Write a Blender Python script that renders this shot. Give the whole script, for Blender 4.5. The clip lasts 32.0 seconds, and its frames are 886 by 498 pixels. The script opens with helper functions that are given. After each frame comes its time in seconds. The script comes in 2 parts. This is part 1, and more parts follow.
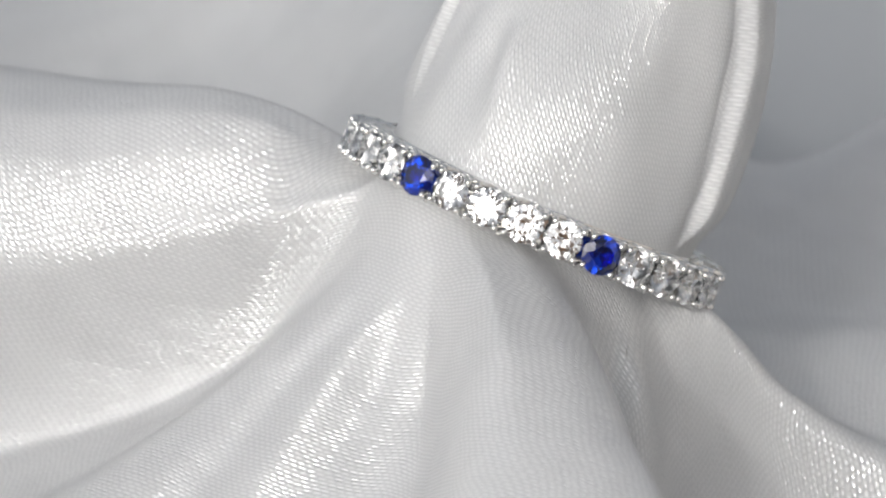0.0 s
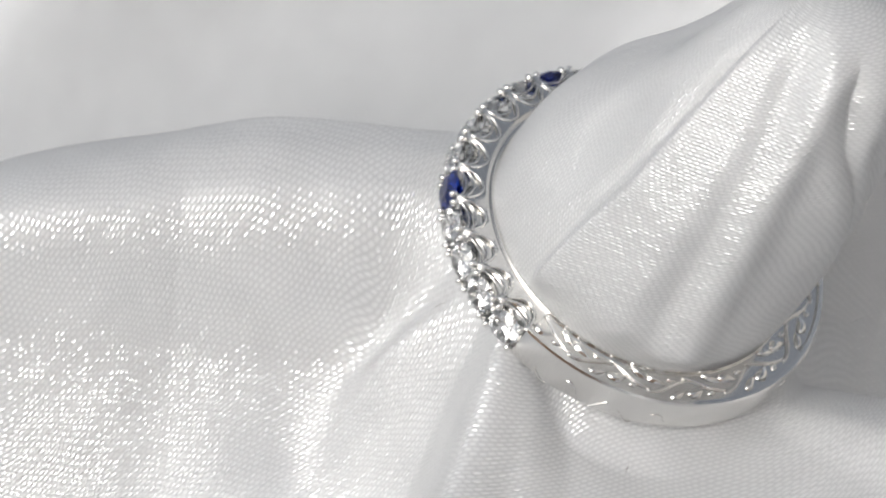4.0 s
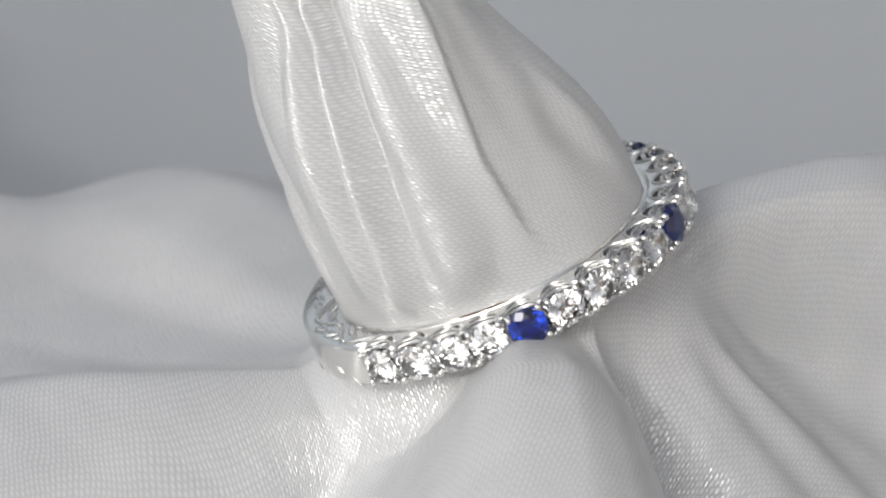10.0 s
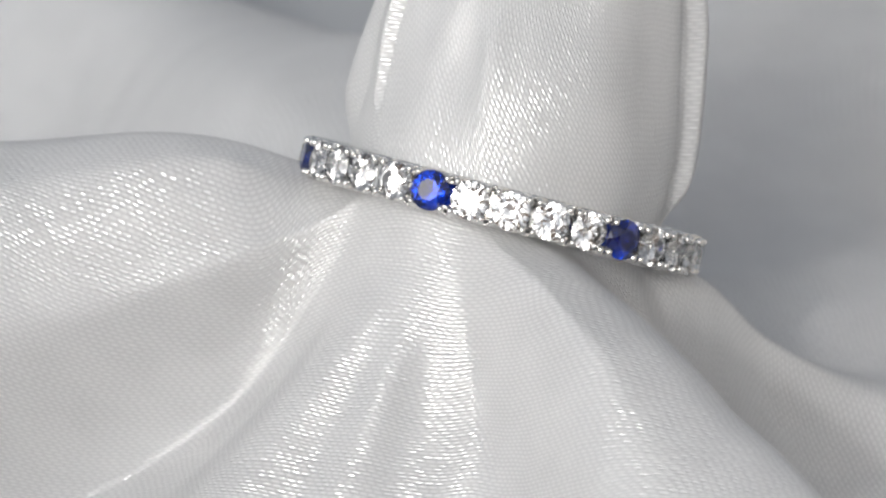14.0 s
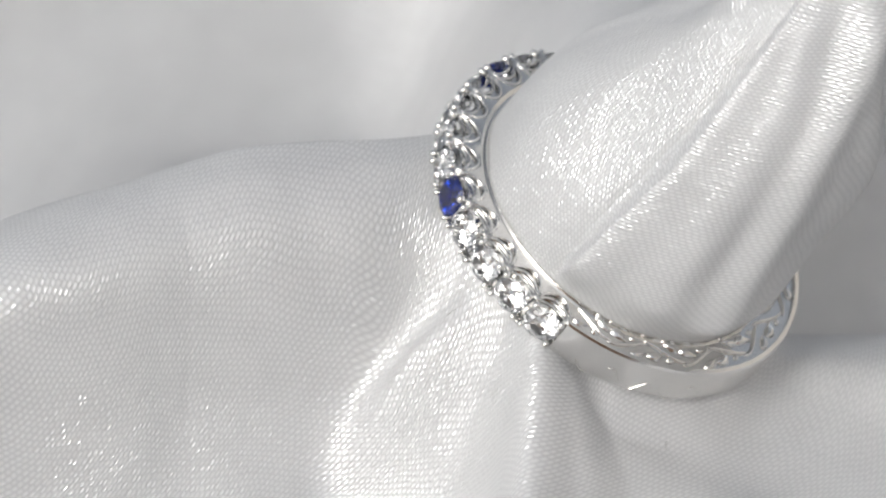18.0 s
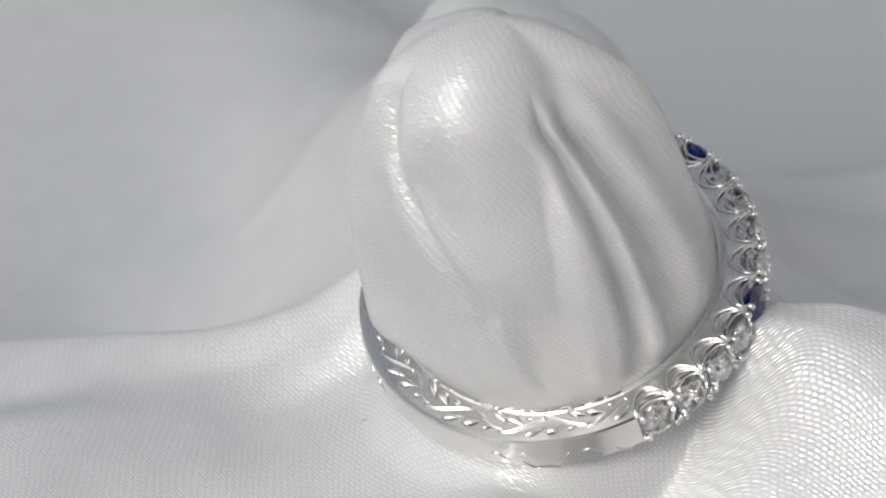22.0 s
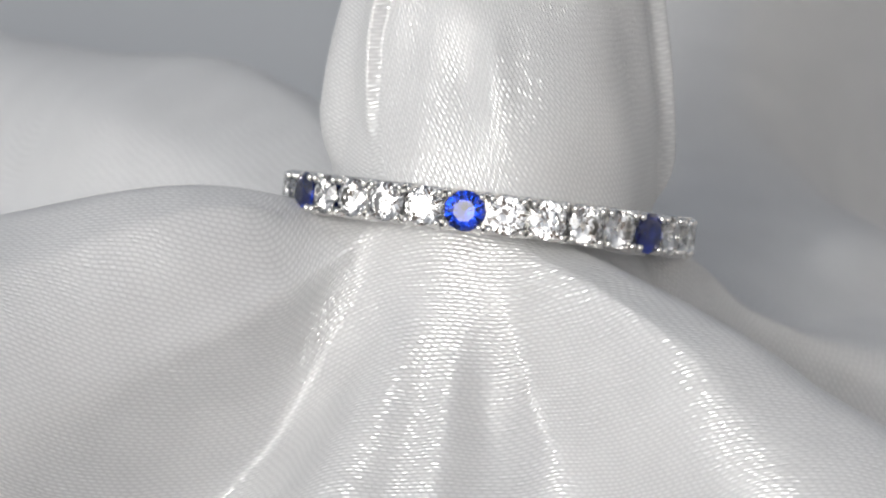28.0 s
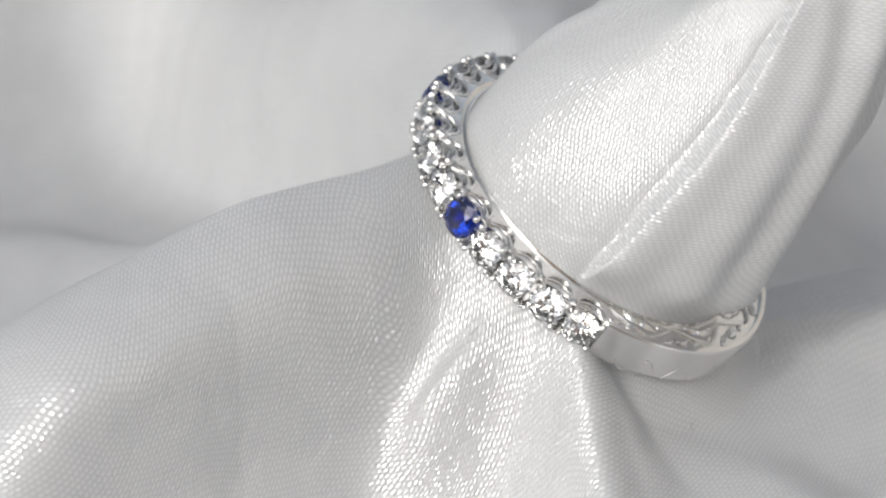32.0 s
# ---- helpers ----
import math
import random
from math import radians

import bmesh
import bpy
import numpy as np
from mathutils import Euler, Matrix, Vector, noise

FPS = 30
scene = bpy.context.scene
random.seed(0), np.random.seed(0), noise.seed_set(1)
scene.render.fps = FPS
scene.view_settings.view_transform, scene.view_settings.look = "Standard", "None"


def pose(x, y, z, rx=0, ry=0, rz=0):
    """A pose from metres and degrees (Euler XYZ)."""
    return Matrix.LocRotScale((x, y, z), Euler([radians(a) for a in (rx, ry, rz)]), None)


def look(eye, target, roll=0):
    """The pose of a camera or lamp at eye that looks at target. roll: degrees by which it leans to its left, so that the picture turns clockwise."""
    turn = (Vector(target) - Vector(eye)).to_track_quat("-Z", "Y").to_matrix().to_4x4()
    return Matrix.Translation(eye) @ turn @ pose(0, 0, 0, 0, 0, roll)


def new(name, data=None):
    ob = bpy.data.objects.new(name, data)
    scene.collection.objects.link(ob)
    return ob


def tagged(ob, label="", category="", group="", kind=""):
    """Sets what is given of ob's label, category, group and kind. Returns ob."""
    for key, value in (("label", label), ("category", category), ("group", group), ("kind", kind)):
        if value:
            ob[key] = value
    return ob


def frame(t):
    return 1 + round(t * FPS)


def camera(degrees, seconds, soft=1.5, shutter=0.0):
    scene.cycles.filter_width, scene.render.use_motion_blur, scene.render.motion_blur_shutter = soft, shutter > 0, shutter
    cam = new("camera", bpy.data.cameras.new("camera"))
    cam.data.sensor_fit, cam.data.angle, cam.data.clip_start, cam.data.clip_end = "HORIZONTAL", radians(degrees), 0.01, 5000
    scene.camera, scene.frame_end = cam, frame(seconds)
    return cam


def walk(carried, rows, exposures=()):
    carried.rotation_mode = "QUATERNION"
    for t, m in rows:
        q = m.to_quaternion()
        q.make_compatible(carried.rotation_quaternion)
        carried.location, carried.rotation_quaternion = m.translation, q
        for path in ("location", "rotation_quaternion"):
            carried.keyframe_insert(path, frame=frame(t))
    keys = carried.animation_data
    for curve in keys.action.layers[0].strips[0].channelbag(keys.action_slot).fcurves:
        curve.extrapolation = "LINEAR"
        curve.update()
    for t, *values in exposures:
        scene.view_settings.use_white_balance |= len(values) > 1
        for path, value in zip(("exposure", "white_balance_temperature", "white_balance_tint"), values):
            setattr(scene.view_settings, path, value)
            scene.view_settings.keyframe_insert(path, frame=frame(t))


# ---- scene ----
MM = 0.001
SECONDS = 32.0

# ---- camera, on a stand before the turntable, with a slight sway ----
EYE = (0.0, -0.430417, 0.238626)
AIM = (60.721, -5.843, 3.942)
PAN = [0.062, 0.047, 0.041, 0.029, 0.043, 0.024, -0.008, 0.003, -0.001, 0.012, 0.029, 0.023, 0.029, 0.017, -0.002, 0.017, -0.003, -0.016, -0.003, 0.018, 0.025, 0.02, -0.061, -0.082, -0.05, -0.02, -0.049, 0.026, 0.014, -0.011, -0.037, -0.068, -0.069]
TILT = [0.047, 0.04, 0.02, 0.012, 0.02, -0.041, -0.027, -0.027, -0.021, -0.013, -0.01, -0.01, 0.002, 0.004, -0.011, -0.001, -0.03, -0.035, -0.043, -0.033, -0.025, -0.027, 0.05, 0.08, 0.059, 0.004, 0.018, 0.007, 0.002, -0.017, 0.006, 0.021, -0.021]
cam = camera(5.0, SECONDS, soft=2.1)
cam.data.dof.use_dof = True
cam.data.dof.focus_distance = 0.484
cam.data.dof.aperture_fstop = 80.0
walk(cam, [(float(t), pose(*EYE, *AIM) @ pose(0, 0, 0, 0, PAN[t], 0) @ pose(0, 0, 0, TILT[t], 0, 0)) for t in range(33)],
     exposures=[(0.0, 0.18, 6440, 8), (32.0, 0.18, 6440, 8)])

# angle of the turntable at each full second
TURN = [-0.0, -24.45, -49.33, -74.44, -99.6, -124.69, -149.58, -174.44, -198.91, -222.39, -245.7, -268.82, -292.63, -316.72, -341.24, -366.17, -391.36, -416.78, -442.2, -467.5, -492.65, -517.33, -541.64, -565.38, -588.82, -612.42, -636.6, -661.01, -685.27, -709.33, -733.47, -758.02, -782.92]

# ---- light: daylight sky and one low, hard sun ----
SUN_FROM = Vector((-0.39, -0.72, 0.53)).normalized()
world = bpy.data.worlds.new("sky")
scene.world = world
world.use_nodes = True
wn = world.node_tree
sky = wn.nodes.new("ShaderNodeTexSky")
sky.sky_type = "NISHITA"
sky.sun_disc = False
sky.air_density = 0.7
sky.dust_density = 4.0
sky.ozone_density = 0.3
sky.sun_elevation = math.asin(SUN_FROM.z)
sky.sun_rotation = math.atan2(SUN_FROM.x, SUN_FROM.y)
haze = wn.nodes.new("ShaderNodeHueSaturation")
haze.inputs["Saturation"].default_value = 0.3
wn.links.new(sky.outputs["Color"], haze.inputs["Color"])
wn.links.new(haze.outputs["Color"], wn.nodes["Background"].inputs["Color"])
wn.nodes["Background"].inputs["Strength"].default_value = 0.15
sun = new("sun", bpy.data.lights.new("sun", "SUN"))
sun.data.energy = 0.5
sun.data.angle = radians(2.0)
sun.data.color = (1.0, 0.975, 0.94)
sun.matrix_world = look(SUN_FROM * 2, (0, 0, 0))


# ---- materials ----
def material(name):
    m = bpy.data.materials.new(name)
    m.use_nodes = True
    nt = m.node_tree
    return m, nt, nt.nodes["Principled BSDF"]


def node(nt, kind, **values):
    n = nt.nodes.new(kind)
    for key, value in values.items():
        n.inputs[key].default_value = value
    return n


def calc(nt, op, a, b=None):
    n = nt.nodes.new("ShaderNodeMath")
    n.operation = op
    for k, v in enumerate((a, b)):
        if v is None:
            continue
        if isinstance(v, (int, float)):
            n.inputs[k].default_value = v
        else:
            nt.links.new(v, n.inputs[k])
    return n.outputs[0]


def satin_material():
    """White satin: staggered floats of thread, with uneven sheen. UV is in millimetres on the cloth."""
    m, nt, p = material("white_satin")
    uv = nt.nodes.new("ShaderNodeUVMap")
    # threads never run quite straight
    wander = node(nt, "ShaderNodeTexNoise", Scale=0.28, Detail=1.5)
    nt.links.new(uv.outputs[0], wander.inputs["Vector"])
    pull = nt.nodes.new("ShaderNodeVectorMath")
    pull.operation = "MULTIPLY_ADD"
    nt.links.new(wander.outputs["Color"], pull.inputs[0])
    pull.inputs[1].default_value = (0.9, 0.55, 0.0)
    nt.links.new(uv.outputs[0], pull.inputs[2])
    sep = nt.nodes.new("ShaderNodeSeparateXYZ")
    nt.links.new(pull.outputs[0], sep.inputs[0])
    u, v = sep.outputs[0], sep.outputs[1]
    rows = calc(nt, "DIVIDE", v, 0.195)
    row = calc(nt, "FLOOR", rows)
    rough_row = nt.nodes.new("ShaderNodeTexWhiteNoise")
    rough_row.noise_dimensions = "1D"
    nt.links.new(row, rough_row.inputs["W"])
    along = calc(nt, "ADD", calc(nt, "DIVIDE", u, 0.42), calc(nt, "ADD", calc(nt, "MULTIPLY", row, 0.4), calc(nt, "MULTIPLY", rough_row.outputs["Value"], 0.22)))
    cell = calc(nt, "FLOOR", along)
    fu = calc(nt, "SINE", calc(nt, "MULTIPLY", calc(nt, "FRACT", along), math.pi))
    fv = calc(nt, "SINE", calc(nt, "MULTIPLY", calc(nt, "FRACT", rows), math.pi))
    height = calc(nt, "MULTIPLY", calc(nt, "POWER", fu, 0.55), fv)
    comb = nt.nodes.new("ShaderNodeCombineXYZ")
    nt.links.new(cell, comb.inputs[0])
    nt.links.new(row, comb.inputs[1])
    rnd = nt.nodes.new("ShaderNodeTexWhiteNoise")
    rnd.noise_dimensions = "2D"
    nt.links.new(comb.outputs[0], rnd.inputs["Vector"])
    blot = node(nt, "ShaderNodeTexNoise", Scale=0.35, Detail=3.0)
    nt.links.new(uv.outputs[0], blot.inputs["Vector"])
    # some floats of thread stand prouder than others
    tall = calc(nt, "MULTIPLY", height, calc(nt, "ADD", 0.4, calc(nt, "MULTIPLY", rnd.outputs["Value"], 1.0)))
    hue = nt.nodes.new("ShaderNodeSeparateColor")
    nt.links.new(rnd.outputs["Color"], hue.inputs[0])
    lean = calc(nt, "MULTIPLY", calc(nt, "SUBTRACT", hue.outputs[1], 0.5), calc(nt, "MULTIPLY", calc(nt, "FRACT", along), 0.7))
    tilted = calc(nt, "ADD", tall, lean)
    relief = node(nt, "ShaderNodeBump", Strength=1.0, Distance=0.00002)
    nt.links.new(tall, relief.inputs["Height"])
    bump = node(nt, "ShaderNodeBump", Strength=1.0, Distance=0.000032)
    nt.links.new(tilted, bump.inputs["Height"])
    nt.links.new(relief.outputs[0], p.inputs["Normal"])
    # base colour carries painted shade in the gaps between floats, plus random blotches
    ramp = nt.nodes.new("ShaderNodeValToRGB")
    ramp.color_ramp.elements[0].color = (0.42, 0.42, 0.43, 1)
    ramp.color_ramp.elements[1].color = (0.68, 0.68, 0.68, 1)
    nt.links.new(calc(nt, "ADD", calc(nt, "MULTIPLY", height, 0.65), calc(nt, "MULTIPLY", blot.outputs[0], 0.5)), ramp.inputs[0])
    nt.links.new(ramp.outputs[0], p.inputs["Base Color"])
    p.inputs["Roughness"].default_value = 0.55
    p.inputs["Specular IOR Level"].default_value = 0.35
    # the thread's own gloss, on the back of each float
    gloss = node(nt, "ShaderNodeBsdfGlossy", Color=(0.1, 0.1, 0.1, 1), Roughness=0.22)
    nt.links.new(bump.outputs[0], gloss.inputs["Normal"])
    back = calc(nt, "MULTIPLY", calc(nt, "MULTIPLY", calc(nt, "POWER", fu, 1.7), calc(nt, "POWER", fv, 1.8)), calc(nt, "ADD", 0.10, calc(nt, "MULTIPLY", calc(nt, "POWER", rnd.outputs["Value"], 1.2), 0.62)))
    nt.links.new(calc(nt, "ADD", back, 0.02), gloss.inputs["Color"])
    shine = nt.nodes.new("ShaderNodeAddShader")
    nt.links.new(p.outputs[0], shine.inputs[0])
    nt.links.new(gloss.outputs[0], shine.inputs[1])
    # thin cloth: some light comes through from behind
    thin = node(nt, "ShaderNodeBsdfTranslucent", Color=(0.8, 0.8, 0.8, 1))
    mix = node(nt, "ShaderNodeMixShader", Fac=0.22)
    nt.links.new(shine.outputs[0], mix.inputs[1])
    nt.links.new(thin.outputs[0], mix.inputs[2])
    nt.links.new(mix.outputs[0], nt.nodes["Material Output"].inputs["Surface"])
    return m


def gold_material():
    """Polished white gold with faint scratches."""
    m, nt, p = material("white_gold")
    co = nt.nodes.new("ShaderNodeTexCoord")
    fine = node(nt, "ShaderNodeTexNoise", Scale=1800.0, Detail=4.0)
    broad = node(nt, "ShaderNodeTexNoise", Scale=260.0, Detail=2.0)
    nt.links.new(co.outputs["Object"], fine.inputs["Vector"])
    nt.links.new(co.outputs["Object"], broad.inputs["Vector"])
    nt.links.new(calc(nt, "ADD", 0.07, calc(nt, "MULTIPLY", fine.outputs[0], 0.12)), p.inputs["Roughness"])
    bump = node(nt, "ShaderNodeBump", Strength=0.25, Distance=0.00004)
    nt.links.new(broad.outputs[0], bump.inputs["Height"])
    nt.links.new(bump.outputs[0], p.inputs["Normal"])
    p.inputs["Base Color"].default_value = (0.83, 0.82, 0.80, 1)
    p.inputs["Metallic"].default_value = 1.0
    return m


def gem_material(name, colour, ior):
    m, nt, p = material(name)
    p.inputs["Base Color"].default_value = (*colour, 1)
    p.inputs["Transmission Weight"].default_value = 1.0
    p.inputs["Roughness"].default_value = 0.0
    p.inputs["IOR"].default_value = ior
    return m


def table_material():
    m, nt, p = material("grey_cloth_board")
    co = nt.nodes.new("ShaderNodeTexCoord")
    n1 = node(nt, "ShaderNodeTexNoise", Scale=14.0, Detail=5.0)
    nt.links.new(co.outputs["Object"], n1.inputs["Vector"])
    ramp = nt.nodes.new("ShaderNodeValToRGB")
    ramp.color_ramp.elements[0].color = (0.34, 0.35, 0.365, 1)
    ramp.color_ramp.elements[1].color = (0.45, 0.465, 0.485, 1)
    nt.links.new(n1.outputs[0], ramp.inputs[0])
    nt.links.new(ramp.outputs[0], p.inputs["Base Color"])
    p.inputs["Roughness"].default_value = 0.75
    return m


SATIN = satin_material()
GOLD = gold_material()
DIAMOND = gem_material("diamond", (1.0, 1.0, 1.0), 2.4)
SAPPHIRE = gem_material("sapphire", (0.002, 0.024, 0.30), 1.77)
TABLE = table_material()


# ---- mesh helpers; all shapes below are written in millimetres ----
def mesh_of(name, verts, faces, mat, smooth=True, uvs=None):
    me = bpy.data.meshes.new(name)
    me.from_pydata((np.asarray(verts, dtype=float) * MM).tolist(), [], faces)
    if uvs is not None:
        layer = me.uv_layers.new(name="UVMap")
        uvs = np.asarray(uvs, dtype=np.float32)
        if uvs.ndim == 2:
            loops = np.empty(len(me.loops), dtype=np.int32)
            me.loops.foreach_get("vertex_index", loops)
            uvs = uvs[loops]
        layer.data.foreach_set("uv", uvs.ravel())
    me.polygons.foreach_set("use_smooth", [smooth] * len(me.polygons))
    me.materials.append(mat)
    me.update()
    return me


def part(name, me, parent, label=""):
    ob = new(name, me)
    ob.parent = parent
    if label:
        ob["label"] = label
    return ob


def grid_faces(rows, cols, closed=True, base=0):
    out = []
    last = cols if closed else cols - 1
    for a in range(rows - 1):
        for b in range(last):
            c = (b + 1) % cols
            out.append((base + a * cols + b, base + a * cols + c, base + (a + 1) * cols + c, base + (a + 1) * cols + b))
    return out


def smoothstep(a, b, x):
    x = np.clip((x - a) / (b - a), 0, 1)
    return x * x * (3 - 2 * x)


# ---- the table ----
def build_table():
    n = 64
    rad = [0.0, 60.0, 150.0, 600.0, 5000.0, 60000.0]
    verts, faces = [(0, 0, -30.0)], []
    for r in rad[1:]:
        verts += [(r * math.cos(2 * math.pi * k / n), r * math.sin(2 * math.pi * k / n), -30.0) for k in range(n)]
    faces += [(0, 1 + k, 1 + (k + 1) % n) for k in range(n)]
    faces += grid_faces(len(rad) - 1, n, True, 1)
    table = new("ground", mesh_of("ground", verts, faces, TABLE, False))
    tagged(table, "matte blue-grey table surface under the white satin", "table top", kind="structure")


build_table()


def build_unseen_walls():
    """Two unseen walls, right and behind the camera, added for bounce light and reflections."""
    def plaster(name, dark, light):
        m, nt, p = material(name)
        co = nt.nodes.new("ShaderNodeTexCoord")
        n1 = node(nt, "ShaderNodeTexNoise", Scale=6.0, Detail=6.0)
        nt.links.new(co.outputs["Object"], n1.inputs["Vector"])
        ramp = nt.nodes.new("ShaderNodeValToRGB")
        ramp.color_ramp.elements[0].color = (*dark, 1)
        ramp.color_ramp.elements[1].color = (*light, 1)
        nt.links.new(n1.outputs[0], ramp.inputs[0])
        nt.links.new(ramp.outputs[0], p.inputs["Base Color"])
        p.inputs["Roughness"].default_value = 0.8
        return m

    pale = plaster("pale_plaster", (0.58, 0.54, 0.49), (0.70, 0.66, 0.61))
    warm = plaster("warm_plaster", (0.36, 0.21, 0.12), (0.46, 0.29, 0.18))
    for name, mat, label, lo, hi in (("unseen_wall_east", pale, "unseen pale plaster wall, added to throw light back on the cloth", (1400, -1500, -30), (1550, 2500, 1300)),
                                     ("unseen_wall_south", warm, "unseen warm brown wall, added to reflect in the ring", (-900, -1650, -30), (1400, -1500, 600))):
        v = [(x, y, z) for x in (lo[0], hi[0]) for y in (lo[1], hi[1]) for z in (lo[2], hi[2])]
        f = [(0, 1, 3, 2), (4, 6, 7, 5), (0, 4, 5, 1), (2, 3, 7, 6), (0, 2, 6, 4), (1, 5, 7, 3)]
        tagged(new(name, mesh_of(name, v, f, mat, False)), label, "wall", kind="structure")


build_unseen_walls()

# ---- the satin cloth ----
RING_C = (-1.447, 3.505)
RING_TILT, RING_AZ = 29.08, 55.55
RING_AXIS = (math.sin(radians(RING_TILT)) * math.cos(radians(RING_AZ)), math.sin(radians(RING_TILT)) * math.sin(radians(RING_AZ)), math.cos(radians(RING_TILT)))
SPINE = [19.25, -1.73, 3.64, -0.48, 0.33, 9.73, 1.78]
GIRTH = [[8.63, -3.77, 15.33, -19.64],
         [-0.49, 0.43, 0.62, 0.59],
         [0.79, 0.27, 0.51, 0.21],
         [-0.29, -0.93, 0.03, 2.60],
         [-0.14, 0.51, 0.62, -0.87],
         [-1.03, 4.32, -0.03, -5.86],
         [0.27, -0.15, -0.55, -0.83]]
TWIST = radians(-6.5)


def harmonics(row, th):
    out = np.full_like(th, row[0])
    for k in range(1, (len(row) + 1) // 2):
        out += row[2 * k - 1] * np.cos(k * th) + row[2 * k] * np.sin(k * th)
    return out


def line_field(th, s, line):
    """Signed distance in degrees from a line of (degrees, height share) points, and where along it."""
    line = sorted(line, key=lambda q: q[1])
    ss = [q[1] for q in line]
    at = np.interp(s, ss, [q[0] for q in line])
    d = (np.degrees(th) - at + 180.0) % 360.0 - 180.0
    ends = smoothstep(ss[0] - 0.10, ss[0] + 0.03, s) * (1 - smoothstep(ss[-1] - 0.03, ss[-1] + 0.10, s))
    return d, ends


def build_peak():
    rows, cols = 220, 600
    s1 = 1 - np.linspace(1, 0, rows) ** 1.35
    th1 = np.linspace(0, 2 * math.pi, cols, endpoint=False)
    S, TH = np.meshgrid(s1, th1, indexing="ij")
    SP = 0.8 - 0.03 * np.log1p(np.exp((0.8 - S) / 0.03))
    r = sum(harmonics([g[j] for g in GIRTH], TH) * SP ** j for j in range(4))
    for at, wide, more in ((95, 35, 0.7), (187, 22, 0.5), (143, 20, -0.6), (322, 30, -1.2), (8, 20, -0.3)):
        r = r + more * np.exp(-(((np.degrees(TH) - at + 180) % 360 - 180) / wide) ** 2) * smoothstep(0.3, 0.6, S)
    cap = np.sqrt(np.clip(1 - np.clip((S - 0.74) / 0.26, 0, 1) ** 2.4, 0, 1))

    def crease(line, width, depth, lip=0.5):
        d, e = line_field(TH, S, line)
        return e * (-depth * np.exp(-np.abs(d / width) ** 1.3) + lip * depth * (np.exp(-((d - 2.1 * width) / (1.2 * width)) ** 2) + np.exp(-((d + 2.1 * width) / (1.2 * width)) ** 2)))

    def ridge(line, width, tall):
        d, e = line_field(TH, S, line)
        return e * tall * np.exp(-(d / width) ** 2)

    def step(line, tall, width, side):
        """A panel that stands proud on one side of a line and falls off sharply at it."""
        d, e = line_field(TH, S, line)
        d = d * side
        return e * tall * smoothstep(-1.6, 1.6, d) * np.exp(-(np.clip(d, 0, None) / width) ** 2)

    deg = np.degrees(TH)
    # brow over the sunken front, the curved fold beside it and the nose between them
    inner = np.interp(S, [.2, .38, .50, .61, .73, .85], [97, 90, 82, 71, 60, 54])
    sunk = smoothstep(-1, 10, deg - inner) * (1 - smoothstep(109, 119, deg)) * smoothstep(0.12, 0.3, S) * (1 - smoothstep(0.60, 0.88, S))
    f = -1.1 * sunk
    f += crease([(50, .85), (57, .73), (70, .61), (81, .50), (87, .40)], 4.2, 0.7, 0.12)
    f += 0.25 * np.exp(-(((deg - 65) / 9) ** 2 + ((S - 0.75) / 0.09) ** 2))
    f += ridge([(36, .90), (34, .6), (38, .4), (42, .2)], 9.0, 0.9)
    f += -0.2 * np.exp(-((deg - 28) / 7) ** 2) * smoothstep(0.25, 0.4, S) * (1 - smoothstep(0.75, 0.9, S))
    # upright pleats
    f += crease([(116, .84), (122, .78), (127, .64), (130, .42), (133, .15)], 2.8, 0.75, 0.3)
    f += ridge([(124, .82), (130, .76), (135, .62), (138, .42), (141, .15)], 4.5, 0.5)
    f += crease([(133, .80), (140, .72), (145, .6), (148, .42), (151, .2)], 4.5, 0.7, 0.2)
    f += ridge([(150, .84), (159, .6), (163, .4), (166, .2)], 12.0, 1.3)
    # side panel that laps over the next one, and the pocket beyond it
    f += step([(190, .90), (186, .75), (184, .61), (189, .47), (195, .38), (199, .2)], 0.8, 15.0, -1)
    f += -0.35 * np.exp(-((deg - 202) / 9) ** 2) * smoothstep(0.3, 0.45, S)
    f += -1.15 * np.exp(-(((deg - 225 - 40 * (0.56 - S)) / 10) ** 2)) * smoothstep(0.34, 0.5, S) * (1 - smoothstep(0.56, 0.71, S))
    f += ridge([(236, .64), (240, .52), (243, .36)], 6.0, 0.6)
    # rim along the other lap
    f += step([(350, .90), (349, .75), (348, .60), (342, .45), (336, .25)], 0.7, 16.0, 1)
    f += crease([(347, .80), (345, .65), (339, .48), (333, .25)], 4.0, 0.25, 0.0)
    f += ridge([(8, .9), (15, .75), (15, .5), (20, .25)], 10.0, 0.45)
    r = np.maximum((r + f) * cap, 0.02)
    z0, z1 = -6.0, SPINE[0] - 0.7
    x = SPINE[1] + SPINE[2] * S + SPINE[3] * S * S + r * np.cos(TH)
    y = SPINE[4] + SPINE[5] * S + SPINE[6] * S * S + r * np.sin(TH)
    z = z0 + (z1 - z0) * S
    x, y = x * math.cos(TWIST) - y * math.sin(TWIST), x * math.sin(TWIST) + y * math.cos(TWIST)
    # the ring squeezes it to its own girth
    P = np.stack([x - RING_C[0], y - RING_C[1], z], -1)
    ax = np.array(RING_AXIS)
    lift = P @ ax
    flat = P - lift[..., None] * ax
    rho = np.linalg.norm(flat, axis=-1)
    down = np.array((math.cos(radians(RING_TILT)) * math.cos(radians(RING_AZ)), math.cos(radians(RING_TILT)) * math.sin(radians(RING_AZ)), -math.sin(radians(RING_TILT))))
    girth = 7.82 - 0.06 * (flat @ down) / rho - 1.4 * np.clip(-lift - 1.0, 0, 4)
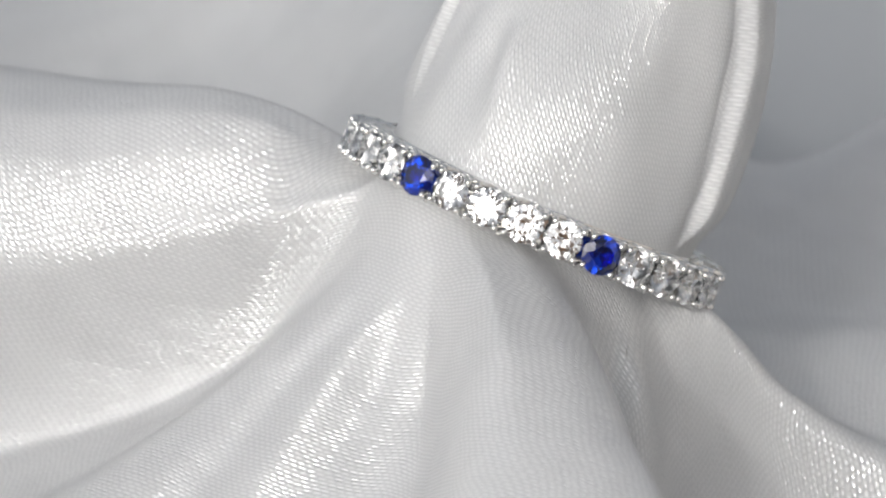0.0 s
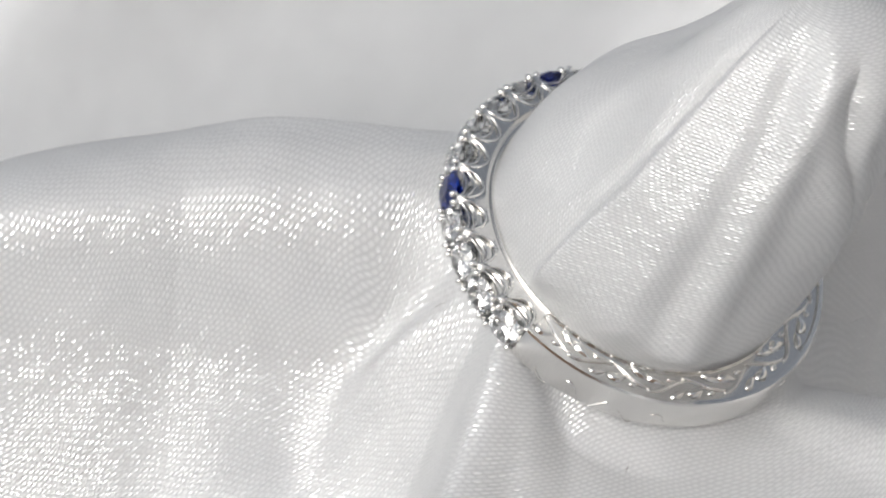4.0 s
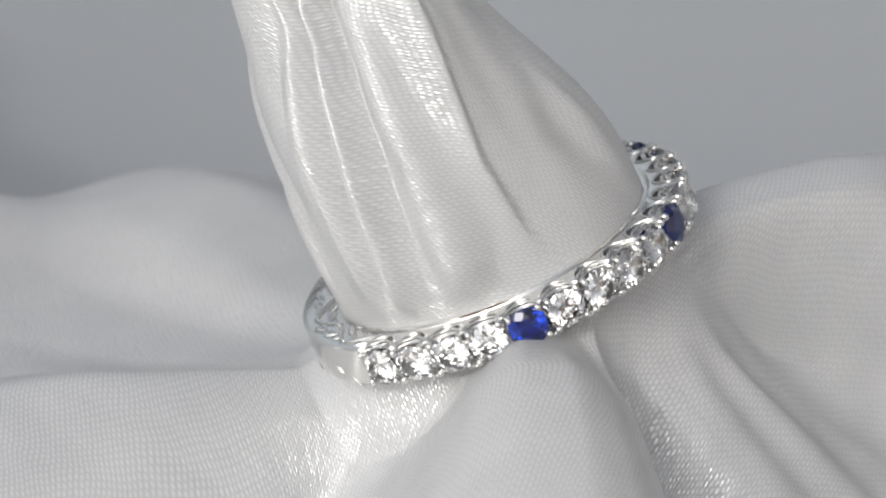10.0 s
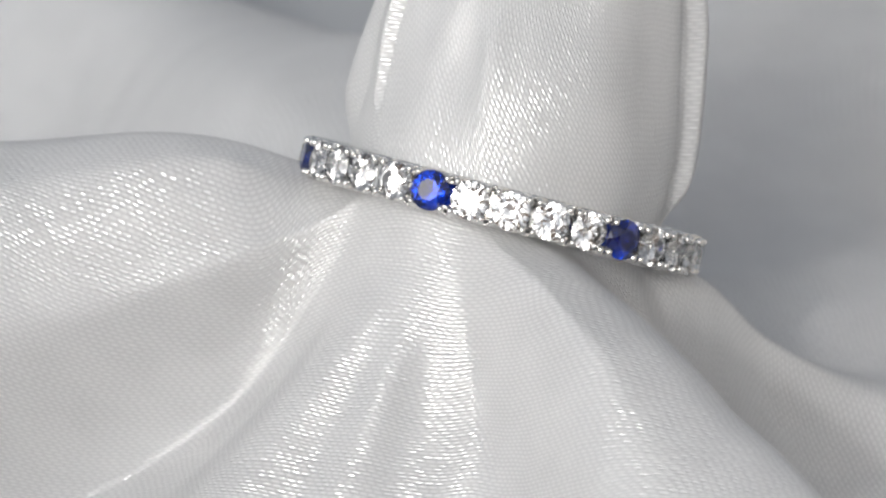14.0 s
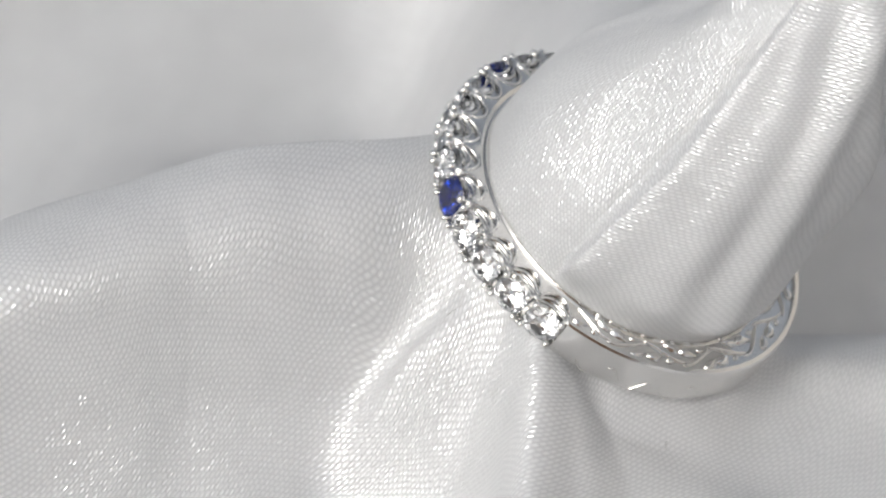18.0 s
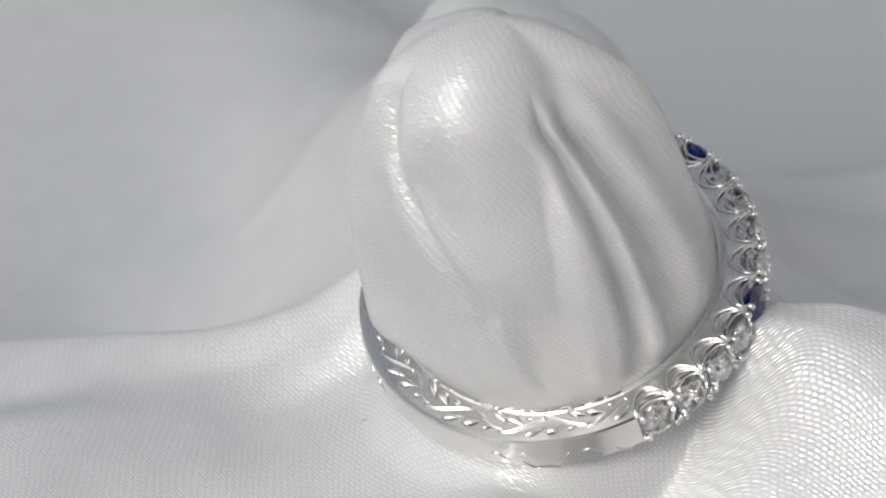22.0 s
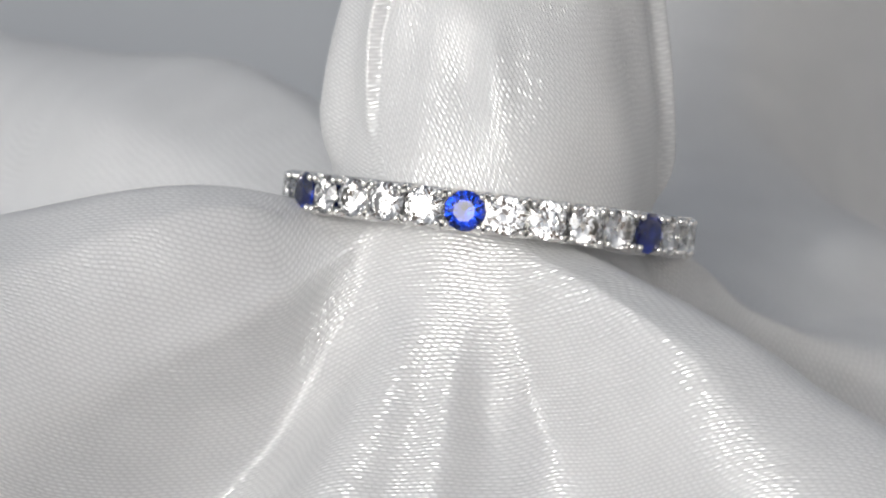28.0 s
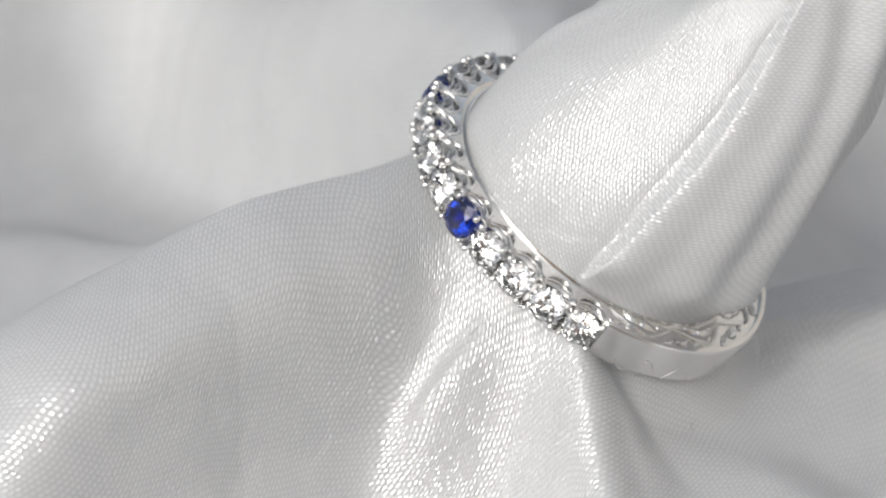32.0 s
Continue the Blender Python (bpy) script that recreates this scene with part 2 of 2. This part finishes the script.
    hold = np.where(lift > 0, np.where(rho < girth, np.exp(-(np.clip(lift - 1.2, 0, None) / 5.0) ** 2), np.exp(-(np.clip(lift - 0.9, 0, None) / 1.6) ** 2)), 1.0)
    flat = flat * ((rho + hold * (girth + 0.05 * np.sin(9 * TH) - rho)) / rho)[..., None]
    P = flat + lift[..., None] * ax
    verts = (P + np.array((RING_C[0], RING_C[1], 0.0))).reshape(-1, 3)
    faces = grid_faces(rows, cols)
    # the weave runs level on most of the peak and slants between two creases, where the cloth is pulled on the bias
    left = np.interp(S, [0.2, 0.38, 0.47, 0.61, 0.75, 0.9], [199, 195, 189, 184, 186, 190])
    right = np.interp(S, [0.25, 0.45, 0.6, 0.75], [336, 342, 348, 349])
    behind = (deg > left + 2.5) & (deg < right - 2.5)
    front = (deg - 80 + 180) % 360 - 180
    arc = np.linalg.norm(np.diff(verts.reshape(rows, cols, 3), axis=0), axis=2).mean(axis=1)
    run = np.concatenate([[0.0], np.cumsum(arc)])[:, None]
    narrow = np.clip((r * 1.0).mean(axis=1) / 7.0, 0.05, 1.0)[:, None]
    v = run + 0.25 * np.sin(3 * TH)
    uv_front = np.stack([radians(1) * front * 9.0 * narrow, v], -1)
    u = radians(1) * (deg - 250) * 9.0
    c, s = math.cos(radians(52)), math.sin(radians(52))
    uv_back = np.stack([u * c - v * s, u * s + v * c], -1)
    fi = np.array(faces)
    uv = np.where(behind.reshape(-1)[fi[:, 0]][:, None, None], uv_back.reshape(-1, 2)[fi], uv_front.reshape(-1, 2)[fi])
    return mesh_of("gathered_peak", verts, faces, SATIN, True, uv)


# lines along which the cloth bends as it fans out from the ring: bearing near the ring, bearing far out, and height 9, 14 and 24 mm out
BACK_FOLDS = [(20, 22, -7.6, -8.4, -8.8), (42, 40, -7.8, -9.4, -10.2), (57, 56, -7.4, -8.8, -10.0), (69, 70, -6.8, -7.6, -9.0), (80, 84, -6.0, -5.8, -6.4), (98, 99, -6.4, -6.6, -7.2),
              (109, 111, -7.4, -9.2, -11.5), (116, 121, -8.2, -12.0, -15.0), (130, 135, -6.8, -8.5, -11.0), (146, 148, -3.5, -3.3, -4.6), (156, 156, -0.3, 0.8, -0.8),
              (168, 163, 1.3, 2.1, 0.1), (177, 170, 1.2, 2.2, 0.3), (183, 176, 0.9, 1.2, -0.8), (188, 181, 0.7, -0.5, -3.2), (191, 185, 0.7, -1.5, -5.4), (194, 188, -0.2, -5.6, -11.5), (199, 192, -1.1, -8.6, -14.0)]
FRONT_FOLDS = [(204, 203, -1.1, -7.2, -13.5), (211, 215, -0.5, -4.6, -11.0), (222, 234, 0.5, -4.0, -11.5), (230, 250, 1.0, -4.8, -10.5), (235, 260, 1.3, -4.4, -7.5),
               (238, 265, 1.9, -0.8, -3.0), (241, 269, 2.5, 1.6, -0.2), (247, 274, 2.9, 2.9, 1.2), (262, 278, 2.8, 2.8, 1.5), (276, 282, 1.9, 1.9, 0.8), (286, 286, 0.3, -1.5, -2.4), (294, 290, -1.2, -7.6, -8.0),
               (302, 297, -2.2, -10.4, -13.5), (310, 308, -2.8, -11.6, -18.0), (317, 322, -3.0, -12.5, -18.5), (321, 335, -2.2, -9.8, -14.5), (327, 346, -1.4, -5.6, -9.8), (339, 357, -3.2, -7.4, -10.2), (354, 372, -6.3, -8.4, -8.6)]


def bend(xs, ys, x, period=0.0):
    """A smooth curve through the knots that never overshoots them."""
    if period:
        xs = np.concatenate([xs[-3:] - period, xs, xs[:3] + period])
        ys = np.concatenate([ys[-3:], ys, ys[:3]])
    h, rise = np.diff(xs), np.diff(ys) / np.diff(xs)
    slope = np.zeros(len(xs))
    slope[0], slope[-1] = rise[0], rise[-1]
    both = rise[:-1] * rise[1:] > 0
    w1, w2 = 2 * h[1:] + h[:-1], h[1:] + 2 * h[:-1]
    safe = np.where(both, rise[:-1], 1.0), np.where(both, rise[1:], 1.0)
    slope[1:-1] = np.where(both, (w1 + w2) / (w1 / safe[0] + w2 / safe[1]), 0.0)
    k = np.clip(np.searchsorted(xs, x, side="right") - 1, 0, len(h) - 1)
    q = (x - xs[k]) / h[k]
    return (ys[k] * (1 + 2 * q) * (1 - q) ** 2 + slope[k] * h[k] * q * (1 - q) ** 2 + ys[k + 1] * q * q * (3 - 2 * q) + slope[k + 1] * h[k] * q * q * (q - 1))


def build_skirt():
    cols = 900
    rad = np.concatenate([np.linspace(5.2, 26, 190), np.linspace(26.4, 72, 90)])
    th1 = np.linspace(0, 2 * math.pi, cols, endpoint=False)
    R, TH = np.meshgrid(rad, th1, indexing="ij")
    deg = np.degrees(TH)
    tilt, az = radians(RING_TILT), RING_AZ

    def sector(at, wide):
        return np.exp(-(((deg - at + 180) % 360 - 180) / wide) ** 2)

    # each fold line runs out and down from the ring
    folds = BACK_FOLDS + FRONT_FOLDS
    heights = []
    for near, out, z9, z14, z24 in folds:
        level = 30 < near < 60
        steep = 280 < near < 315
        tail = [z24 + 2.2, z24 + 6.5] if level else [z24 - 6.0, -23.0] if steep else [z24 - (1.5 if z24 > -8 else 2.5), -21.0 if z24 < -8 else -12.0]
        zr = -math.tan(tilt) * 7.6 * math.cos(radians(near - az)) - 1.0
        heights.append(bend(np.array([5.2, 7.4, 9.2, 14.0, 24.0, 31.0, 42.0, 72.0]), np.array([zr + 0.8, zr, z9, z14, z24, *tail, -27.0]), rad))
    heights = np.array(heights)
    near, out = np.array([f[0] for f in folds]), np.array([f[1] for f in folds])
    z = np.empty_like(R)
    for i, r in enumerate(rad):
        at = near + (out - near) * (1 - math.exp(-max(r - 8.0, 0.0) / 5.0))
        at = at + 0.45 * max(r - 22.0, 0.0) * np.exp(-((at - 278) / 20) ** 2) * math.exp(-max(r - 40.0, 0.0) / 10)
        z[i] = bend(at, heights[:, i], (th1 * 180 / math.pi - at[0]) % 360 + at[0], 360.0)
    # a lip of cloth that hangs over the valley in front, and the hollow under it
    z += 3.2 * np.exp(-((R - 12.2) / 2.4) ** 2) * sector(302 - 1.5 * (R - 12), 7)
    z += 0.6 * np.exp(-((R - 19) / 3) ** 2) * sector(268, 12)
    # soft pleats on the front fold and the one beside it
    z += 0.32 * np.sin((deg - 214) / 15 * 2 * math.pi) * sector(229, 15) * smoothstep(9.5, 13, R) * (1 - smoothstep(22, 32, R))
    z += 0.45 * np.cos((R - 19.0) / 10.5 * 2 * math.pi) * sector(298, 8) * smoothstep(12, 15, R) * (1 - smoothstep(28, 36, R))
    # shallow waves where the cloth is not pulled tight
    z += 0.22 * np.sin(R * 0.33 + 3 * TH) * np.sin(2.0 * TH + R * 0.12) * smoothstep(9, 20, R)
    for i in range(3):
        z = 0.5 * z + 0.25 * (np.roll(z, 1, axis=1) + np.roll(z, -1, axis=1))
    # the creases fade out towards the hem
    fade = 0.5 * smoothstep(25, 40, R)
    for i in range(150):
        z += fade * (0.5 * (np.roll(z, 1, axis=1) + np.roll(z, -1, axis=1)) - z)
    # the hem lies on the table
    reach = 48 + 40 * sector(203, 46) + 40 * sector(42, 18) + 30 * sector(102, 18) + 40 * sector(294, 20) + 36 * sector(149, 20)
    past = np.clip(R - 26, 0, None)
    R = R + ((reach - 26) / 46 - 1) * past * smoothstep(0, 30, past)
    low = -28.6 + 0.9 * np.sin(5 * TH + R * 0.15) * smoothstep(30, 60, R)
    z = low + 3.0 * np.log1p(np.exp(np.clip((z - low) / 3.0, -30, 30)))
    # far folds that rise again towards the hem
    for at, wide, where, tall in ((205, 34, 62, 28), (42, 15, 70, 17), (149, 20, 68, 14), (102, 16, 66, 6)):
        z = z + tall * np.exp(-((R - where) / 15) ** 2) * sector(at, wide) * (1 + 0.12 * np.sin(0.5 * R + 5 * TH))
    # some of the folds lean over the valleys beside them
    high = smoothstep(-7, 1.5, z) * smoothstep(9.5, 14, R) * (1 - smoothstep(30, 45, R))
    LEAN = TH + high * (radians(3) * sector(186, 7) + radians(2.5) * sector(286, 7) - radians(2) * sector(269, 7))
    x = RING_C[0] + R * np.cos(LEAN)
    y = RING_C[1] + R * np.sin(LEAN)
    verts = np.stack([x, y, z], -1).reshape(-1, 3)
    # the weave keeps its scale on steep cloth: bearings go by the length along each row
    run = np.concatenate([np.full((1, cols), 5.2), 5.2 + np.cumsum(np.hypot(np.diff(R, axis=0), np.diff(z, axis=0)), axis=0)])
    step = np.linalg.norm(np.diff(np.concatenate([np.stack([x, y, z], -1), np.stack([x, y, z], -1)[:, :1]], axis=1), axis=1), axis=2)
    along = np.concatenate([np.zeros((len(rad), 1)), np.cumsum(step, axis=1)], axis=1)
    turn = 2 * math.pi * along[:, :-1] / along[:, -1:] + radians(45)
    for i in range(8):
        turn[1:-1] = 0.5 * turn[1:-1] + 0.25 * (turn[:-2] + turn[2:])
    uv = np.stack([run * np.cos(turn), run * np.sin(turn)], -1).reshape(-1, 2)
    return mesh_of("draped_skirt", verts, grid_faces(len(rad), cols), SATIN, True, uv)


cloth = tagged(new("satin_cloth"), "white satin cloth gathered to a finger-shaped peak, draped in soft folds", "cloth")
part("gathered_peak", build_peak(), cloth, "upright gathered satin peak with vertical creases")
part("draped_skirt", build_skirt(), cloth, "spread satin folds lying round the peak")

# ---- the ring ----
PITCH = 11.8
MID = 173.26
COUNT = 9
INNER, OUTER = 7.8, 9.85
OFFSET = 0.05
HALF = 1.02


def polar(r, deg, z):
    a = radians(deg)
    return (r * math.cos(a), r * math.sin(a), z)


def lathe(name, profile, a0, a1, steps, mat, smooth=False, shift=0.0):
    """Sweeps a closed profile of (radius, z) through an arc, with end caps."""
    verts = []
    for k in range(steps + 1):
        a = a0 + (a1 - a0) * k / steps
        verts += [polar(r + shift * math.cos(radians(a - MID)), a, z) for r, z in profile]
    n = len(profile)
    faces = grid_faces(steps + 1, n)
    faces += [tuple(range(n)), tuple(steps * n + j for j in reversed(range(n)))]
    return mesh_of(name, verts, faces, mat, smooth)


def tube(path, rad, sides=7):
    """Verts and faces of a round wire along a path, tapered where rad is a list."""
    pts = [Vector(p) for p in path]
    verts, faces = [], []
    up = Vector((0.31, 0.17, 0.93)).normalized()
    for k, p in enumerate(pts):
        t = (pts[min(k + 1, len(pts) - 1)] - pts[max(k - 1, 0)]).normalized()
        a = t.cross(up).normalized()
        b = t.cross(a)
        r = rad[k] if isinstance(rad, (list, tuple)) else rad
        verts += [tuple(p + (a * math.cos(2 * math.pi * j / sides) + b * math.sin(2 * math.pi * j / sides)) * r) for j in range(sides)]
    faces = grid_faces(len(pts), sides)
    faces += [tuple(reversed(range(sides))), tuple((len(pts) - 1) * sides + j for j in range(sides))]
    return verts, faces


def brilliant(name, rad, mat):
    """A round brilliant, its table up along z, the girdle at z = 0."""
    verts = [polar(0.55 * rad, 22.5 + 45 * k, 0.31 * rad) for k in range(8)]
    verts += [polar(0.80 * rad, 45 * k, 0.19 * rad) for k in range(8)]
    verts += [polar(rad, 22.5 * k, 0.02 * rad) for k in range(16)]
    verts += [polar(rad, 22.5 * k, -0.03 * rad) for k in range(16)]
    verts += [polar(0.28 * rad, 22.5 + 45 * k, -0.64 * rad) for k in range(8)]
    verts += [(0, 0, -0.86 * rad)]
    f = [tuple(range(8))]
    for k in range(8):
        t0, t1 = k, (k - 1) % 8
        s = 8 + k
        g = 16 + 2 * k
        gp, gm = 16 + (2 * k + 1) % 16, 16 + (2 * k - 1) % 16
        f += [(t1, s, t0), (s, g, gp), (s, gm, g), (t0, s, gp, 8 + (k + 1) % 8)]
        b0, b1 = 48 + k, 48 + (k - 1) % 8
        h, hp, hm = 32 + 2 * k, 32 + (2 * k + 1) % 16, 32 + (2 * k - 1) % 16
        f += [(g, h, hp, gp), (gm, hm, h, g), (h, b0, hp), (hm, b1, h), (h, b1, 56, b0)]
    return mesh_of(name, verts, f, mat, False)


ring = tagged(new("wedding_ring"), "polished white gold ring set with diamonds and three blue sapphires", "ring")


def build_ring():
    edge = COUNT * PITCH + PITCH / 2
    a0, a1 = MID + edge, MID + 360 - edge
    c = 0.07
    # plain shank, its sides sunk between two rims
    prof = [(INNER, -HALF + 0.12), (INNER + c, -HALF + 0.02), (INNER + 0.16, -HALF), (INNER + 0.2, -HALF + 0.2), (OUTER - 0.32, -HALF + 0.2), (OUTER - 0.28, -HALF),
            (OUTER - c, -HALF + 0.02), (OUTER, -HALF + 0.12)]
    prof = prof + [(r, -z) for r, z in reversed(prof)]
    shank = part("shank", lathe("shank", prof, a0, a1, 260, GOLD, False, OFFSET), ring, "plain polished shank with engraved sides")
    # bed under the stones and its inner rail
    bed = [(INNER, -HALF + 0.1), (INNER + c, -HALF), (INNER + 0.2, -HALF), (INNER + 0.25, -HALF + 0.16), (8.6, -HALF + 0.34), (8.75, -HALF + 0.5)]
    bed = bed + [(r, -z) for r, z in reversed(bed)]
    stone_bed = part("stone_bed", lathe("stone_bed", bed, MID - edge, MID + edge, 220, GOLD, False, OFFSET), ring, "white gold setting rail under the stones")
    diamond, sapphire = brilliant("diamond", 0.95, DIAMOND), brilliant("sapphire", 1.0, SAPPHIRE)
    for k in range(-COUNT, COUNT + 1):
        blue = k in (-5, 0, 5)
        ob = part("sapphire" if blue else "diamond", sapphire if blue else diamond, ring, "round blue sapphire" if blue else "round brilliant diamond")
        a = MID + k * PITCH
        ob.matrix_local = pose(*[v * MM for v in polar(9.82, a, 0)], 0, 0, a) @ pose(0, 0, 0, 0, 90, 0) @ pose(0, 0, 0, 0, 0, (k * 37) % 45)
    # scalloped gallery: two nested loops under each stone on both sides
    def loop_mesh(side):
        verts, faces = [], []
        for depth, span, zz, rad in ((1.40, 0.98, 0.0, 0.085), (0.96, 0.92, -0.06, 0.08), (0.55, 0.86, -0.14, 0.06)):
            path = []
            for j in range(15):
                q = -1 + 2 * j / 14
                path.append(polar(9.84 - depth * math.sqrt(max(0.0, 1 - q * q)), q * span * PITCH / 2, side * (HALF - 0.09 + zz)))
            v, fc = tube(path, rad, 6)
            n = len(verts)
            verts += v
            faces += [tuple(i + n for i in q) for q in fc]
        return mesh_of("scallop", verts, faces, GOLD)

    loops = [loop_mesh(-1), loop_mesh(1)]
    # solid side wall below the loops, its edge cut in a scoop under each stone
    def wall_mesh(side):
        verts, faces, n = [], [], 12
        for j in range(n + 1):
            q = -1 + 2 * j / n
            top = 9.74 - 0.75 * math.sqrt(max(0.0, 1 - q * q))
            mid = 9.74 - 1.30 * math.sqrt(max(0.0, 1 - (0.97 * q) ** 2))
            ring_of = [(8.05, 0.60), (8.05, 0.90), (8.3, 0.95), (mid - 0.1, 0.93), (mid, 0.80), (top - 0.05, 0.76), (top, 0.70), (top, 0.56)]
            verts += [polar(r, q * PITCH / 2, side * z) for r, z in (ring_of if side > 0 else ring_of[::-1])]
        faces = grid_faces(n + 1, 8) + [tuple(range(8)), tuple(n * 8 + j for j in reversed(range(8)))]
        return mesh_of("setting_wall", verts, faces, GOLD, False)

    webs = [wall_mesh(-1), wall_mesh(1)]
    for k in range(-COUNT, COUNT + 1):
        for m in loops:
            part("scallop", m, stone_bed).matrix_local = pose(0, 0, 0, 0, 0, MID + k * PITCH)
    for m in webs:
        for k in range(-COUNT, COUNT + 1):
            part("setting_wall", m, stone_bed).matrix_local = pose(0, 0, 0, 0, 0, MID + k * PITCH)
    # bead prongs between the stones
    bm = bmesh.new()
    bmesh.ops.create_uvsphere(bm, u_segments=10, v_segments=7, radius=0.19 * MM)
    bead = bpy.data.meshes.new("prong")
    bm.to_mesh(bead)
    bm.free()
    bead.polygons.foreach_set("use_smooth", [True] * len(bead.polygons))
    bead.materials.append(GOLD)
    for k in range(-COUNT, COUNT + 2):
        for z in (-0.74, 0.74):
            for off in (-1.45, 1.45):
                if (k == -COUNT and off < 0) or (k == COUNT + 1 and off > 0):
                    continue
                ob = part("prong", bead, stone_bed)
                a = MID + (k - 0.5) * PITCH + off
                ob.matrix_local = pose(*[v * MM for v in polar(9.93, a, z)], 0, 0, a) @ Matrix.Diagonal((1.2, 0.95, 1.1, 1))
    # engraved leaves on the sides of the shank: a wavy stem with broad leaves on either hand
    def leaf_mesh(side, flip):
        verts, faces = [], []
        base = HALF - 0.19

        def at(rad, deg, h):
            rad = 17.45 - rad if flip else rad
            return polar(rad, deg, side * (base + h))

        def leaf(r0, a0, r1, a1, bend, wide, tall):
            start, n, m = len(verts), 12, 7
            for i in range(n):
                q = i / (n - 1)
                rc = r0 + (r1 - r0) * q + bend * math.sin(math.pi * q)
                ac = a0 + (a1 - a0) * q
                w = wide * math.sin(math.pi * q ** 0.7) + 0.01
                for j in range(m):
                    p = -1 + 2 * j / (m - 1)
                    h = tall * (1 - p * p) * math.sin(math.pi * q ** 0.7) - (0.05 * math.exp(-(p / 0.18) ** 2) if 1 < i < n - 2 else 0)
                    verts.append(at(rc + p * w, ac + p * w * 2.2, h))
            faces.extend(tuple(start + v for v in f) for f in grid_faces(n, m, False))

        def stem(path, rad):
            v, fc = tube(path, rad, 6)
            n = len(verts)
            verts.extend(v)
            faces.extend(tuple(i + n for i in q) for q in fc)

        stem([at(8.22 + 0.86 * (0.5 - 0.5 * math.cos(math.pi * q / 12)), -7.4 + 1.24 * q, 0.02) for q in range(13)], [0.05 + 0.07 * math.sin(math.pi * q / 12) for q in range(13)])
        leaf(9.12, -7.2, 8.74, -0.4, 0.10, 0.27, 0.22)
        leaf(8.14, 0.4, 8.58, 6.8, -0.08, 0.27, 0.22)
        leaf(9.16, 0.2, 8.98, 3.6, 0.02, 0.13, 0.14)
        return mesh_of("engraved_leaf", verts, faces, GOLD)

    leaves = [[leaf_mesh(s, fl) for s in (-1, 1)] for fl in (False, True)]
    n = 10
    step = (a1 - a0) / n
    for k in range(n):
        for m in leaves[k % 2]:
            ob = part("engraved_leaf", m, shank)
            a = a0 + (k + 0.5) * step
            ob.matrix_local = pose(*[v * MM for v in polar(OFFSET * math.cos(radians(a - MID)), a, 0)], 0, 0, a)
    # cut strokes on the outer face beside the stones
    for sgn in (-1, 1):
        for j in range(5):
            a = 180 + MID + sgn * ((a1 - a0) / 2 - 8 - 9 * j)
            v, fc = tube([polar(OUTER + 0.005 + OFFSET * math.cos(radians(a - MID)), a + q * 0.55, -0.55 + 1.0 * math.sin(q / 9 * 2.2 + j)* (0.8 if j % 2 else -0.8) * 0.6) for q in range(10)], [0.02 + 0.035 * math.sin(math.pi * q / 9) for q in range(10)], 5)
            part("engraved_stroke", mesh_of("engraved_stroke", v, fc, GOLD), shank)


build_ring()
_n = Vector((math.sin(radians(RING_TILT)) * math.cos(radians(RING_AZ)), math.sin(radians(RING_TILT)) * math.sin(radians(RING_AZ)), math.cos(radians(RING_TILT))))
_u = Vector((math.cos(radians(RING_TILT)) * math.cos(radians(RING_AZ)), math.cos(radians(RING_TILT)) * math.sin(radians(RING_AZ)), -math.sin(radians(RING_TILT))))
_v = _n.cross(_u)
RING_POSE = Matrix.Translation((RING_C[0] * MM, RING_C[1] * MM, 0)) @ Matrix((_u, _v, _n)).transposed().to_4x4()


# ---- what moves: cloth and ring turn together ----
def build_lint():
    """Two short dark fibres caught on the cloth."""
    m, nt, p = material("dark_fibre")
    p.inputs["Base Color"].default_value = (0.12, 0.11, 0.10, 1)
    p.inputs["Roughness"].default_value = 0.9
    out = []
    for at, along in LINT:
        base, d = Vector(at), Vector(along)
        side = d.cross(Vector((0, 0, 1)))
        path = [base + d * (q / 6 - 0.5) + side * (0.12 * math.sin(math.pi * q / 6)) for q in range(7)]
        v, fc = tube(path, [0.007, 0.012, 0.013, 0.013, 0.013, 0.012, 0.007], 6)
        ob = new("lint_fibre", mesh_of("lint_fibre", v, fc, m))
        out.append(tagged(ob, "tiny dark lint fibre caught on the white satin", "lint", group="lint on the cloth"))
    return out


LINT = [((7.14, 6.0, -7.21), (0.39, -0.05, -0.31)), ((3.82, -4.72, -2.42), (0.04, -0.44, -0.40))]
fibres = build_lint()


def motions():
    rows = [(float(t), pose(0, 0, 0, 0, 0, TURN[t])) for t in range(33)]
    walk(cloth, rows)
    walk(ring, [(t, m @ RING_POSE) for t, m in rows])
    for fibre in fibres:
        walk(fibre, rows)


motions()
